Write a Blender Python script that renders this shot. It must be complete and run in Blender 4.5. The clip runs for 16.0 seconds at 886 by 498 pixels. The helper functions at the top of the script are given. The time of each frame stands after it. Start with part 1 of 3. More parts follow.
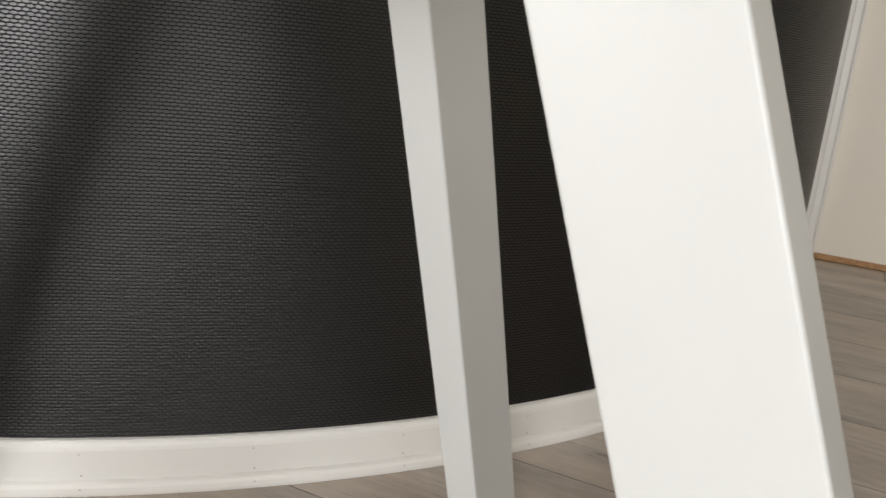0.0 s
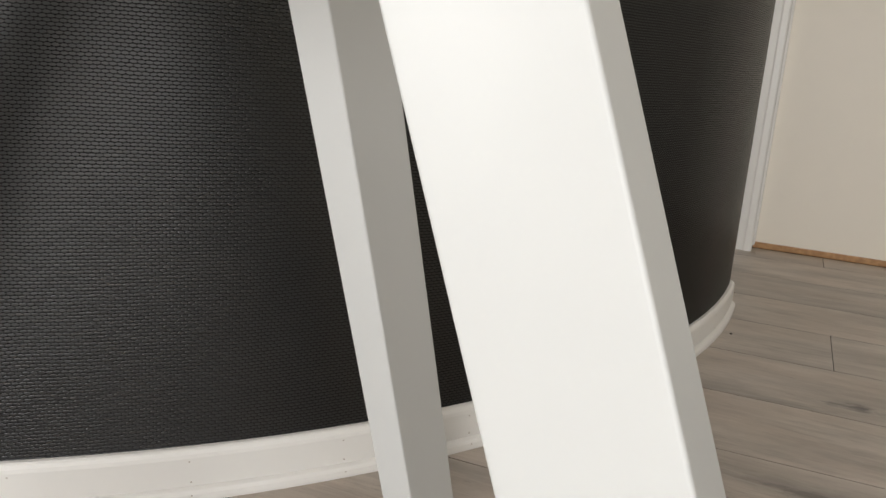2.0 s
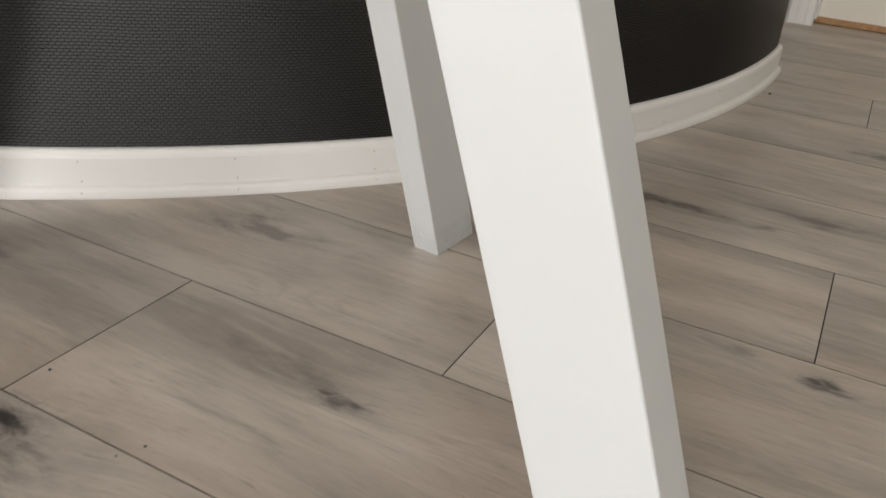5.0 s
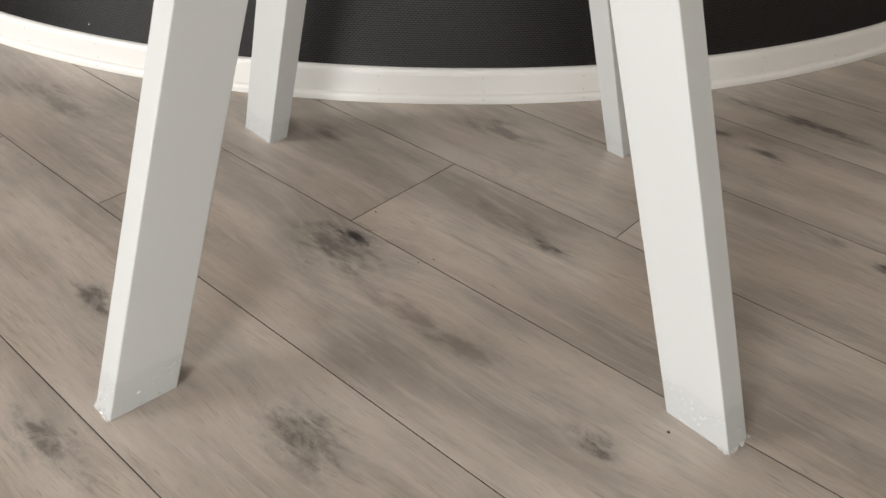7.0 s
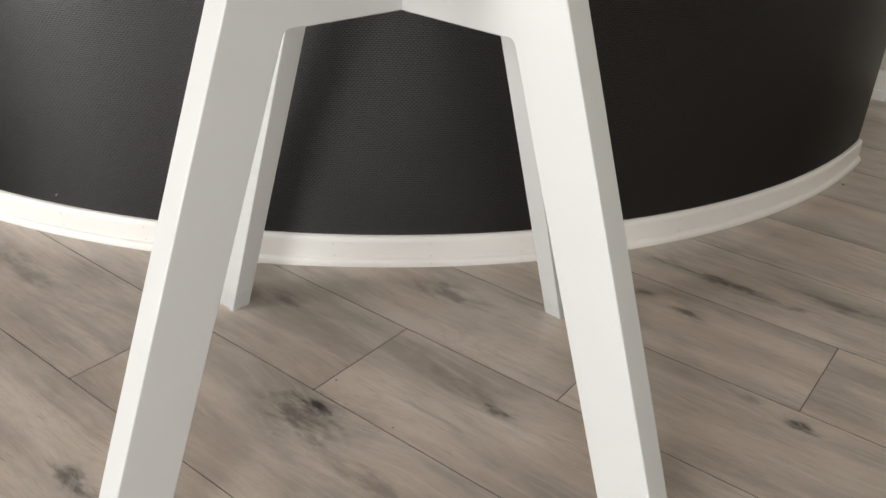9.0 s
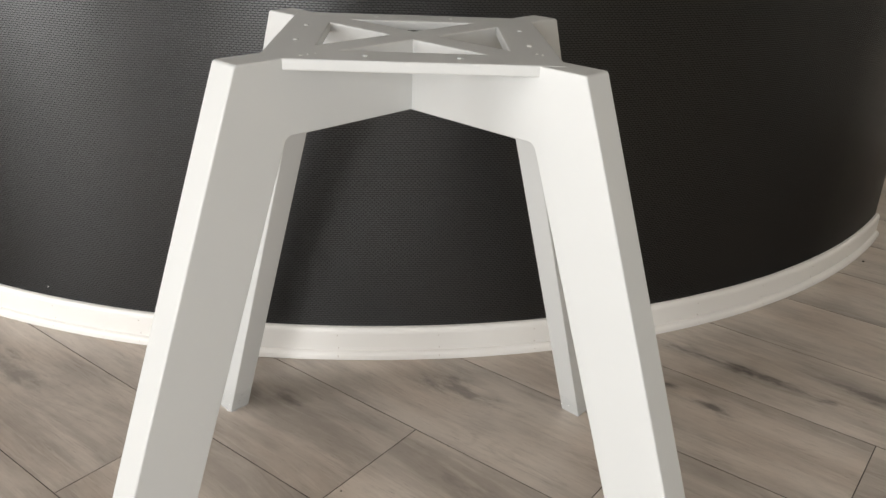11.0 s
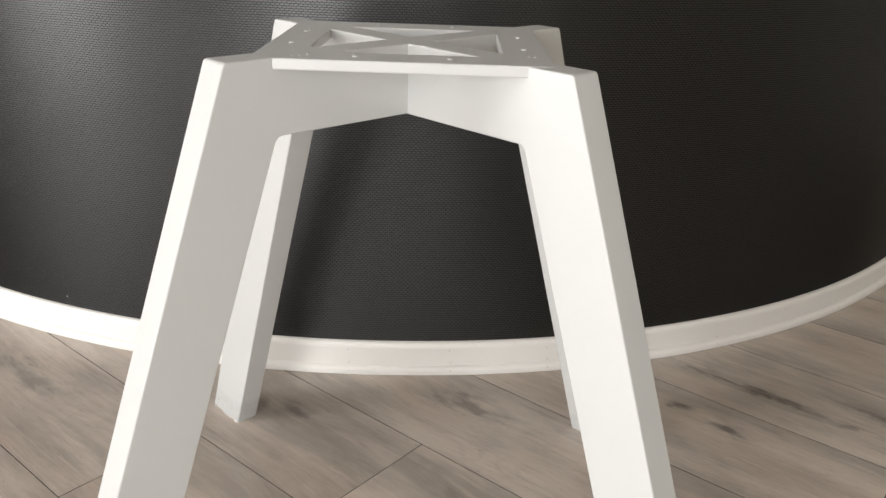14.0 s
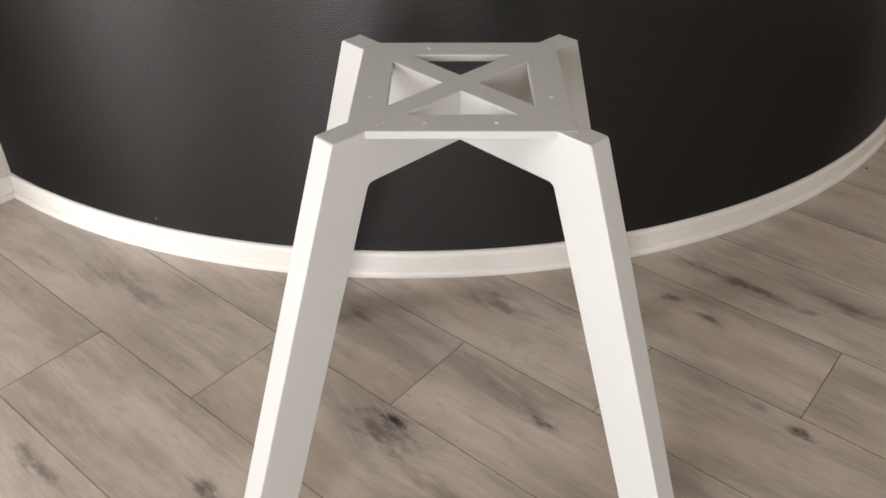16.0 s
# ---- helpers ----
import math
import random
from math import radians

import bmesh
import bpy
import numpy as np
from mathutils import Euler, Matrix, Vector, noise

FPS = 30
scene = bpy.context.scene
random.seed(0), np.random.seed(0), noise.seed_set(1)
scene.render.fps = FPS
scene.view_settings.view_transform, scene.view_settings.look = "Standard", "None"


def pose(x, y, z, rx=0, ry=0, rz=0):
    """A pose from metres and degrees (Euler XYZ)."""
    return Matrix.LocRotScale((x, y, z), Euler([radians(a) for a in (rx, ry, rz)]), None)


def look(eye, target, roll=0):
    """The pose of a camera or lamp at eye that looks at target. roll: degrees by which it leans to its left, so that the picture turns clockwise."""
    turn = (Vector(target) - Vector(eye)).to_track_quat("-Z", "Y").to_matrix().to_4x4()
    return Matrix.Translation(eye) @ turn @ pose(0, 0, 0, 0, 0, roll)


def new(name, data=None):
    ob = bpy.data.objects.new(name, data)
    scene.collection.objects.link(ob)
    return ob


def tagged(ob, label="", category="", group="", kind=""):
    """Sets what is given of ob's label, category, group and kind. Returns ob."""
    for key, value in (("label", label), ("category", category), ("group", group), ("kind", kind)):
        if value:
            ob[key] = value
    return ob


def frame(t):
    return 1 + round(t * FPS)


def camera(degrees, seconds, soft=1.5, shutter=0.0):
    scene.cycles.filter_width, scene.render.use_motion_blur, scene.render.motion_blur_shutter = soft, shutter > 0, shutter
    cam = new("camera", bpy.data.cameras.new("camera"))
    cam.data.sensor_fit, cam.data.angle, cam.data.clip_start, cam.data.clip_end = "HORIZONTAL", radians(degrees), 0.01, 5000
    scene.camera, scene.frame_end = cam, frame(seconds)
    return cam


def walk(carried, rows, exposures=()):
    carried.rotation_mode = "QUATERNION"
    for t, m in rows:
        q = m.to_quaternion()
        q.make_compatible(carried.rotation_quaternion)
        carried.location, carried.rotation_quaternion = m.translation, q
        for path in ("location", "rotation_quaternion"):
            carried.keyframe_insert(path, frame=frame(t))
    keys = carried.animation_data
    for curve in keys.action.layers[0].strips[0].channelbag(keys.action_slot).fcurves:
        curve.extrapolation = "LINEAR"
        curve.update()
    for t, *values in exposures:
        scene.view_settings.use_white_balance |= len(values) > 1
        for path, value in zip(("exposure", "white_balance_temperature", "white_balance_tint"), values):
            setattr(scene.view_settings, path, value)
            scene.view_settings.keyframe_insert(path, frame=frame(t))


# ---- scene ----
# The room's own axes: u runs along the floor planks, v across them, from one plank corner.
RU = radians(-39.08)
UX, UY = math.cos(RU), math.sin(RU)
OX, OY = -0.111, 0.045


def uv(u, v, z=0.0):
    """A place from the room's axes."""
    return Vector((OX + u * UX - v * UY, OY + u * UY + v * UX, z))


# ---- camera and walk ----
cam = camera(56.56, 16.0, shutter=0.35)
PATH = [
    (0.0, 0.0337, -0.3853, 0.4697, 75.524, -5.705, -12.477),
    (0.5, 0.0501, -0.3807, 0.4723, 76.374, -5.668, -14.984),
    (1.0, 0.0582, -0.3826, 0.4712, 76.582, -5.039, -15.868),
    (1.5, 0.0571, -0.3894, 0.4745, 76.573, -4.809, -16.183),
    (2.0, 0.0618, -0.3927, 0.4705, 76.067, -4.189, -15.794),
    (2.5, 0.0647, -0.4121, 0.4553, 75.444, -4.049, -15.591),
    (3.0, 0.0749, -0.4267, 0.4393, 73.742, -3.565, -15.368),
    (3.5, 0.0851, -0.4394, 0.4165, 71.677, -3.581, -14.923),
    (4.0, 0.0898, -0.4487, 0.3901, 68.958, -3.752, -14.502),
    (6.3, 0.0738, -0.7079, 0.5154, 55.134, -2.220, -0.361),
    (6.5, 0.0621, -0.7568, 0.5528, 54.543, -1.498, 1.652),
    (7.0, 0.0415, -0.8165, 0.5860, 54.103, -0.965, 3.006),
    (7.5, 0.0237, -0.8526, 0.6295, 54.676, -1.606, 1.523),
    (8.0, 0.0137, -0.8684, 0.6604, 56.634, -2.189, 0.098),
    (8.5, 0.0083, -0.8679, 0.6903, 59.265, -2.472, -0.789),
    (9.0, 0.0119, -0.8566, 0.7082, 61.728, -2.543, -1.426),
    (9.5, 0.0051, -0.8438, 0.7183, 63.577, -2.560, -1.773),
    (10.0, 0.0008, -0.8250, 0.7288, 65.163, -2.365, -1.803),
    (10.2, -0.0016, -0.8119, 0.7345, 65.209, -2.331, -1.839),
    (12.5, 0.0148, -0.7622, 0.6985, 67.806, -1.100, -0.503),
    (13.0, 0.0204, -0.7557, 0.6991, 67.918, -1.252, -0.078),
    (13.5, 0.0316, -0.7691, 0.7006, 67.991, -1.418, 0.362),
    (14.0, 0.0428, -0.7849, 0.7023, 67.867, -1.693, 1.108),
    (14.5, 0.0482, -0.7669, 0.7484, 66.683, -1.835, 2.523),
    (15.0, 0.0362, -0.7698, 0.8532, 60.223, -0.767, 2.221),
    (15.5, 0.0155, -0.8160, 0.9619, 55.874, 0.396, 1.226),
    (16.0, -0.0114, -0.9042, 1.0020, 54.188, 0.248, 0.474),
]
EXPOSURES = [(0.0, -0.02, 6500, 10), (3.5, -0.03, 6500, 10), (7.0, -0.10, 6500, 10), (9.0, -0.04, 6500, 10), (13.0, 0.04, 6500, 10.5),
             (14.5, 0.12, 6530, 12), (15.5, 0.09, 6570, 13.5), (16.0, 0.04, 6600, 13.5)]
walk(cam, [(t, pose(*p)) for t, *p in PATH], EXPOSURES)

# ---- world and light ----
world = bpy.data.worlds.new("sky")
scene.world = world
world.use_nodes = True
wn = world.node_tree.nodes
sky = wn.new("ShaderNodeTexSky")
sky.sky_type, sky.sun_disc = "NISHITA", False
sky.sun_elevation, sky.sun_rotation = radians(35), radians(120)
world.node_tree.links.new(sky.outputs[0], wn["Background"].inputs[0])
wn["Background"].inputs[1].default_value = 0.08

WIN_V = -2.1                      # the wall with the glazed openings
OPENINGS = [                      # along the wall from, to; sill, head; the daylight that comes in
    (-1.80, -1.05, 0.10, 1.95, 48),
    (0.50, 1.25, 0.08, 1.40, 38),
    # this third opening is added to brighten the door and right-hand faces
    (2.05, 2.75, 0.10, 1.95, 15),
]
CEIL = 2.6


def opening_light(name, middle, ahead, width, height, energy, colour):
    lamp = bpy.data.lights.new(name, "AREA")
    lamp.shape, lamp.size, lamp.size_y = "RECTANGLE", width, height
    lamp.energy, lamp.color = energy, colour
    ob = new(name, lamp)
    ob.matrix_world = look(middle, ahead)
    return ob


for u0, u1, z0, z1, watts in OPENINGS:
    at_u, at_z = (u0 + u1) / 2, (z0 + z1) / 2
    opening_light("window_and_fill_light", uv(at_u, WIN_V - 0.05, at_z), uv(at_u, WIN_V + 1, at_z), u1 - u0, z1 - z0, watts, (1.0, 0.988, 0.972))


# ---- materials ----
class Mat:
    """A node material with short names for the nodes that are used."""

    def __init__(self, name, rough=0.5, spec=0.5):
        self.m = bpy.data.materials.new(name)
        self.m.use_nodes = True
        self.t = self.m.node_tree
        self.b = self.t.nodes["Principled BSDF"]
        self.b.inputs["Roughness"].default_value = rough
        self.b.inputs["Specular IOR Level"].default_value = spec

    def put(self, sock, val):
        if isinstance(val, bpy.types.NodeSocket):
            self.t.links.new(val, sock)
        elif val is not None:
            sock.default_value = val

    def node(self, kind, ins=(), out=0, **props):
        n = self.t.nodes.new("ShaderNode" + kind)
        for k, val in props.items():
            setattr(n, k, val)
        for i, val in enumerate(ins):
            self.put(n.inputs[i], val)
        return n.outputs[out]

    def math(self, op, a, b=None, c=None):
        return self.node("Math", (a, b, c), operation=op)

    def vec(self, op, a, b=None):
        return self.node("VectorMath", (a, b), 1 if op == "LENGTH" else 0, operation=op)

    def noise(self, at, scale, detail=3.0, rough=0.5, dist=0.0):
        n = self.t.nodes.new("ShaderNodeTexNoise")
        self.put(n.inputs["Vector"], at)
        for k, val in (("Scale", scale), ("Detail", detail), ("Roughness", rough), ("Distortion", dist)):
            n.inputs[k].default_value = val
        return n.outputs[0]

    def span(self, x, a, b, c=0.0, d=1.0):
        n = self.t.nodes.new("ShaderNodeMapRange")
        n.interpolation_type = "SMOOTHSTEP"
        self.put(n.inputs[0], x)
        for i, val in enumerate((a, b, c, d)):
            n.inputs[1 + i].default_value = val
        return n.outputs[0]

    def mix(self, f, a, b, blend="MIX"):
        n = self.t.nodes.new("ShaderNodeMix")
        n.data_type, n.blend_type = "RGBA", blend
        self.put(n.inputs[0], f)
        for s, val in ((n.inputs[6], a), (n.inputs[7], b)):
            self.put(s, (*val, 1) if isinstance(val, tuple) and len(val) == 3 else val)
        return n.outputs[2]

    def bump(self, h, distance, strength=1.0):
        n = self.t.nodes.new("ShaderNodeBump")
        n.inputs["Strength"].default_value, n.inputs["Distance"].default_value = strength, distance
        self.put(n.inputs["Height"], h)
        return n.outputs[0]

    def to(self, **ins):
        for k, val in ins.items():
            self.put(self.b.inputs[k.replace("_", " ")], (*val, 1) if isinstance(val, tuple) and len(val) == 3 else val)
        return self.m


def paint(name, colour, rough, grain=0.00003):
    k = Mat(name, rough)
    at = k.node("TexCoord", out=3)
    big = k.noise(at, 6.0, 3.0)
    roll = k.noise(at, 130.0, 2.0)
    col = k.mix(k.span(big, 0.35, 0.7), tuple(c * 0.985 for c in colour), colour)
    return k.to(Base_Color=col, Roughness=k.span(big, 0.3, 0.7, rough - 0.015, rough + 0.02), Normal=k.bump(roll, grain))


white_lacquer = paint("white_lacquer", (0.596, 0.606, 0.599), 0.34)
white_trim = paint("white_trim_paint", (0.87, 0.855, 0.825), 0.38)
wall_paint = paint("wall_paint", (0.84, 0.81, 0.76), 0.70, 0.0002)
stone_paint = paint("stone_paint", (0.80, 0.785, 0.755), 0.70, 0.0002)
pale_paint = paint("pale_paint", (0.64, 0.62, 0.56), 0.70, 0.0002)
taupe_paint = paint("taupe_paint", (0.37, 0.345, 0.26), 0.70, 0.0002)
ceiling_paint = paint("ceiling_paint", (0.86, 0.825, 0.78), 0.85, 0.0002)
cream_paint = paint("cream_door_paint", (0.88, 0.825, 0.73), 0.45)
dark_hole = paint("filled_nail", (0.48, 0.41, 0.36), 0.7)
speck_dark = paint("speck_dark", (0.015, 0.012, 0.01), 0.6)
subfloor = paint("subfloor", (0.05, 0.042, 0.036), 0.9)


def vinyl():
    """Black vinyl with an embossed weave of staggered beads."""
    k = Mat("black_embossed_vinyl", 0.36, 0.68)
    at = k.node("TexCoord", out=2)
    sep = k.t.nodes.new("ShaderNodeSeparateXYZ")
    k.t.links.new(at, sep.inputs[0])
    wob = k.math("MULTIPLY_ADD", k.noise(at, 240.0, 1.0), 0.0008, k.math("MULTIPLY", k.noise(at, 9.0, 2.0), 0.0045))
    row = k.math("DIVIDE", k.math("SUBTRACT", sep.outputs[1], wob), WEAVE_V)
    odd = k.math("MULTIPLY", k.math("MODULO", k.math("FLOOR", k.math("ADD", row, 1000.0)), 2.0), 0.5)
    fx = k.math("SUBTRACT", k.math("FRACT", k.math("ADD", k.math("ADD", k.math("DIVIDE", k.math("ADD", sep.outputs[0], wob), WEAVE_U), odd), 1000.0)), 0.5)
    fy = k.math("SUBTRACT", k.math("FRACT", k.math("ADD", row, 1000.0)), 0.5)
    d = k.math("ADD", k.math("MULTIPLY", k.math("MULTIPLY", fx, fx), 3.3), k.math("MULTIPLY", k.math("MULTIPLY", fy, fy), 4.0))
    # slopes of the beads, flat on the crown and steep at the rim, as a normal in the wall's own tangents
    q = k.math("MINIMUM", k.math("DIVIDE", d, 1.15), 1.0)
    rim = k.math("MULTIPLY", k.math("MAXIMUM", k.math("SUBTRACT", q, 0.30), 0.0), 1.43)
    g = k.math("MULTIPLY", k.math("MULTIPLY", rim, k.math("SUBTRACT", 1.0, rim)), 8.0)
    lean_u = k.math("MULTIPLY", k.math("MULTIPLY", g, fx), BEAD * WEAVE_V / WEAVE_U)
    lean_v = k.math("MULTIPLY", k.math("MULTIPLY", g, fy), BEAD)
    lean = k.vec("NORMALIZE", k.node("CombineXYZ", (lean_u, lean_v, 1.0)))
    tone = k.vec("ADD", k.vec("MULTIPLY", lean, (0.5, 0.5, 0.5)), (0.5, 0.5, 0.5))
    cloud = k.noise(at, 3.0, 4.0)
    col = k.mix(k.span(cloud, 0.3, 0.75), (0.0022, 0.0022, 0.0024), (0.0034, 0.0033, 0.0035))
    n = k.node("NormalMap", (1.0, tone), uv_map="along")
    # grooves are rougher, and their gloss is cut to stand in for shade
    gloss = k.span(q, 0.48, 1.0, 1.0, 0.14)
    # cut again at a slant, in place of beads hiding one another's crowns
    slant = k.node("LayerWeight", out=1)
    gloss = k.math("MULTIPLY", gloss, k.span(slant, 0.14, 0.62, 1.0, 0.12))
    rough = k.math("ADD", k.span(cloud, 0.3, 0.7, 0.30, 0.33), k.span(q, 0.5, 1.0, 0.0, 0.20))
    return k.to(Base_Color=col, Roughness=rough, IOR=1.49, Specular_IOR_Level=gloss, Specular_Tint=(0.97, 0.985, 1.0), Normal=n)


WEAVE_U, WEAVE_V, BEAD = 0.0066, 0.0034, 0.50   # a bead's width, a row's height and its steepest slope
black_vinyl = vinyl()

# Knots in the laminate, on the room's axes: u, v, half length, half width, darkness.
KNOTS = [
    (0.030, -0.020, 0.032, 0.016, 1.0), (0.034, -0.046, 0.060, 0.034, 0.55), (0.215, -0.078, 0.120, 0.014, 0.30),
    (0.212, 0.127, 0.022, 0.010, 0.75), (0.165, 0.140, 0.060, 0.016, 0.25), (0.225, -0.272, 0.042, 0.022, 0.58),
    (0.432, -0.096, 0.022, 0.010, 0.75), (-0.018, 0.317, 0.060, 0.022, 0.40), (0.538, 0.368, 0.022, 0.009, 0.85),
    (0.475, 0.382, 0.014, 0.007, 0.50), (0.230, 0.546, 0.022, 0.010, 0.60), (0.315, 0.533, 0.026, 0.010, 0.60),
    (0.315, 0.674, 0.130, 0.011, 0.65), (0.508, 0.728, 0.055, 0.016, 0.50), (0.549, 1.045, 0.035, 0.012, 0.70),
    (-0.091, -0.298, 0.034, 0.013, 0.60), (0.055, -0.435, 0.055, 0.015, 0.55), (-0.330, -0.436, 0.075, 0.013, 0.45),
    (-0.580, -0.090, 0.100, 0.022, 0.28), (-0.199, 0.134, 0.034, 0.014, 0.40),
]


def laminate():
    """Grey-brown oak laminate: grain along the plank, soft dark streaks, knots."""
    k = Mat("grey_oak_laminate", 0.42, 0.45)
    local = k.node("TexCoord", out=3)
    rnd = k.node("ObjectInfo", out=5)
    # knots lie at fixed places in the room
    place = k.node("NewGeometry", out=0)
    q = k.node("VectorRotate", (k.vec("SUBTRACT", place, (OX, OY, 0.0)), (0.0, 0.0, 0.0), (0.0, 0.0, 1.0), -RU), rotation_type="AXIS_ANGLE")
    warp = k.math("SUBTRACT", k.noise(k.vec("MULTIPLY", q, (0.5, 1.5, 1.0)), 34.0, 5.0, 0.65), 0.5)
    curl = k.math("SUBTRACT", k.noise(k.vec("MULTIPLY", q, (0.7, 1.3, 1.0)), 12.0, 2.0), 0.5)
    core = halo = bend = None
    for u, v, hl, hw, dark in KNOTS:
        d = k.vec("LENGTH", k.vec("MULTIPLY", k.vec("SUBTRACT", q, (u, v, 0.0)), (1 / hl, 1 / hw, 0.0)))
        w = k.math("MULTIPLY_ADD", warp, 4.6, d)
        c = k.math("MULTIPLY", k.span(w, 0.1, 1.2, 1.0, 0.0), dark)
        h = k.math("MULTIPLY", k.span(k.math("MULTIPLY_ADD", warp, 2.2, k.math("MULTIPLY_ADD", curl, 2.2, d)), 0.2, 2.2, 1.0, 0.0), dark)
        e = k.math("MULTIPLY", k.span(d, 0.0, 3.2, 1.0, 0.0), hw)
        core = c if core is None else k.math("MAXIMUM", core, c)
        halo = h if halo is None else k.math("MAXIMUM", halo, h)
        bend = e if bend is None else k.math("MAXIMUM", bend, e)
    shift = k.node("CombineXYZ", (k.math("MULTIPLY", rnd, 37.0), k.math("ADD", k.math("MULTIPLY", rnd, 91.0), k.math("MULTIPLY", bend, 0.8)), 0.0))
    at = k.vec("ADD", local, shift)
    wob = k.math("MULTIPLY_ADD", k.noise(k.vec("MULTIPLY", at, (1.2, 4.0, 1.0)), 2.0, 2.0), 0.030, k.math("MULTIPLY", k.noise(k.vec("MULTIPLY", at, (1.0, 2.0, 1.0)), 9.0, 2.0), 0.007))
    at = k.vec("ADD", at, k.node("CombineXYZ", (0.0, wob, 0.0)))
    bands = k.noise(k.vec("MULTIPLY", at, (1.0, 5.0, 1.0)), 2.0, 4.0, 0.55)
    cloud = k.noise(k.vec("MULTIPLY", at, (1.6, 3.4, 1.0)), 3.4, 4.0, 0.55)
    smoke = k.noise(k.vec("MULTIPLY", at, (1.5, 6.0, 1.0)), 2.6, 5.0, 0.62)
    tint = k.noise(k.vec("MULTIPLY", at, (1.2, 3.2, 1.0)), 2.4, 3.0, 0.5)
    mottle = k.noise(k.vec("MULTIPLY", at, (1.0, 2.2, 1.0)), 20.0, 4.0, 0.60)
    grain = k.noise(k.vec("MULTIPLY", at, (3.2, 60.0, 1.0)), 2.0, 6.0, 0.66)
    patch = k.span(k.noise(k.vec("MULTIPLY", at, (2.6, 8.0, 1.0)), 2.4, 3.0), 0.40, 0.68)
    pores = k.noise(k.vec("MULTIPLY", at, (14.0, 240.0, 1.0)), 2.0, 4.0, 0.7)
    ticks = k.noise(k.vec("MULTIPLY", at, (26.0, 220.0, 1.0)), 1.0, 2.0, 0.5)
    # slow flame lines: level curves of a stretched noise
    field = k.math("MULTIPLY", k.noise(k.vec("MULTIPLY", at, (1.3, 5.0, 1.0)), 1.6, 3.0, 0.45), 15.0)
    flame = k.span(k.math("ABSOLUTE", k.math("SUBTRACT", k.math("FRACT", field), 0.5)), 0.0, 0.26, 1.0, 0.0)
    # thin growth lines
    thread = k.noise(k.vec("MULTIPLY", at, (2.2, 26.0, 1.0)), 2.0, 4.0, 0.55)
    line = k.math("MAXIMUM", k.span(k.math("ABSOLUTE", k.math("SUBTRACT", thread, 0.56)), 0.004, 0.026, 1.0, 0.0),
                  k.span(k.math("ABSOLUTE", k.math("SUBTRACT", thread, 0.44)), 0.002, 0.018, 0.8, 0.0))
    line = k.math("MULTIPLY", line, k.span(pores, 0.40, 0.58, 0.15, 1.0))
    col = k.mix(k.span(bands, 0.36, 0.66), (0.372, 0.324, 0.280), (0.610, 0.540, 0.470))
    col = k.mix(k.math("MULTIPLY", k.span(tint, 0.44, 0.66), 0.50), col, (0.548, 0.450, 0.370))
    col = k.mix(k.math("MULTIPLY", k.span(cloud, 0.50, 0.72), 0.42), col, (0.300, 0.266, 0.234))
    col = k.mix(k.math("MULTIPLY", k.span(cloud, 0.48, 0.30), 0.40), col, (0.600, 0.535, 0.465))
    col = k.mix(k.math("MULTIPLY", k.span(smoke, 0.55, 0.78), 0.38), col, (0.190, 0.172, 0.157))
    col = k.mix(k.math("MULTIPLY", k.span(mottle, 0.50, 0.72), 0.20), col, (0.270, 0.240, 0.212))
    col = k.mix(k.math("MULTIPLY", k.span(mottle, 0.48, 0.28), 0.20), col, (0.610, 0.545, 0.475))
    col = k.mix(k.math("MULTIPLY", k.math("MULTIPLY", flame, patch), 0.15), col, (0.250, 0.204, 0.168))
    col = k.mix(k.math("MULTIPLY", k.math("MULTIPLY", k.span(grain, 0.50, 0.68), k.math("MULTIPLY_ADD", patch, 0.80, 0.20)), 0.30), col, (0.236, 0.198, 0.166))
    col = k.mix(k.math("MULTIPLY", k.span(grain, 0.48, 0.34), 0.27), col, (0.680, 0.606, 0.524))
    col = k.mix(k.math("MULTIPLY", k.math("MULTIPLY", line, k.math("MULTIPLY_ADD", patch, 0.8, 0.2)), 0.30), col, (0.188, 0.154, 0.126))
    col = k.mix(k.math("MULTIPLY", k.span(pores, 0.54, 0.66), 0.27), col, (0.200, 0.165, 0.138))
    col = k.mix(k.math("MULTIPLY", k.span(ticks, 0.69, 0.75), 0.40), col, (0.144, 0.115, 0.097))
    col = k.mix(k.math("MULTIPLY", rnd, 0.22), col, (0.300, 0.260, 0.226))
    figure = k.noise(k.vec("MULTIPLY", q, (0.7, 1.6, 1.0)), 30.0, 5.0, 0.60, 0.9)
    rings = k.span(k.math("ABSOLUTE", k.math("SUBTRACT", k.math("FRACT", k.math("MULTIPLY", figure, 9.0)), 0.5)), 0.0, 0.22, 1.0, 0.0)
    soft = k.math("MULTIPLY", k.math("MULTIPLY", halo, 0.62), k.span(figure, 0.36, 0.60, 0.15, 1.0))
    col = k.mix(soft, col, (0.128, 0.116, 0.110))
    col = k.mix(k.math("MULTIPLY", k.math("MULTIPLY", halo, rings), 0.30), col, (0.105, 0.088, 0.078))
    col = k.mix(k.math("MULTIPLY", core, k.span(figure, 0.32, 0.52, 0.40, 1.0)), col, (0.046, 0.040, 0.038))
    h = k.math("SUBTRACT", k.math("MULTIPLY", grain, 0.7), pores)
    return k.to(Base_Color=col, Roughness=k.span(grain, 0.3, 0.8, 0.31, 0.46), Normal=k.bump(h, 0.00012))


oak_laminate = laminate()


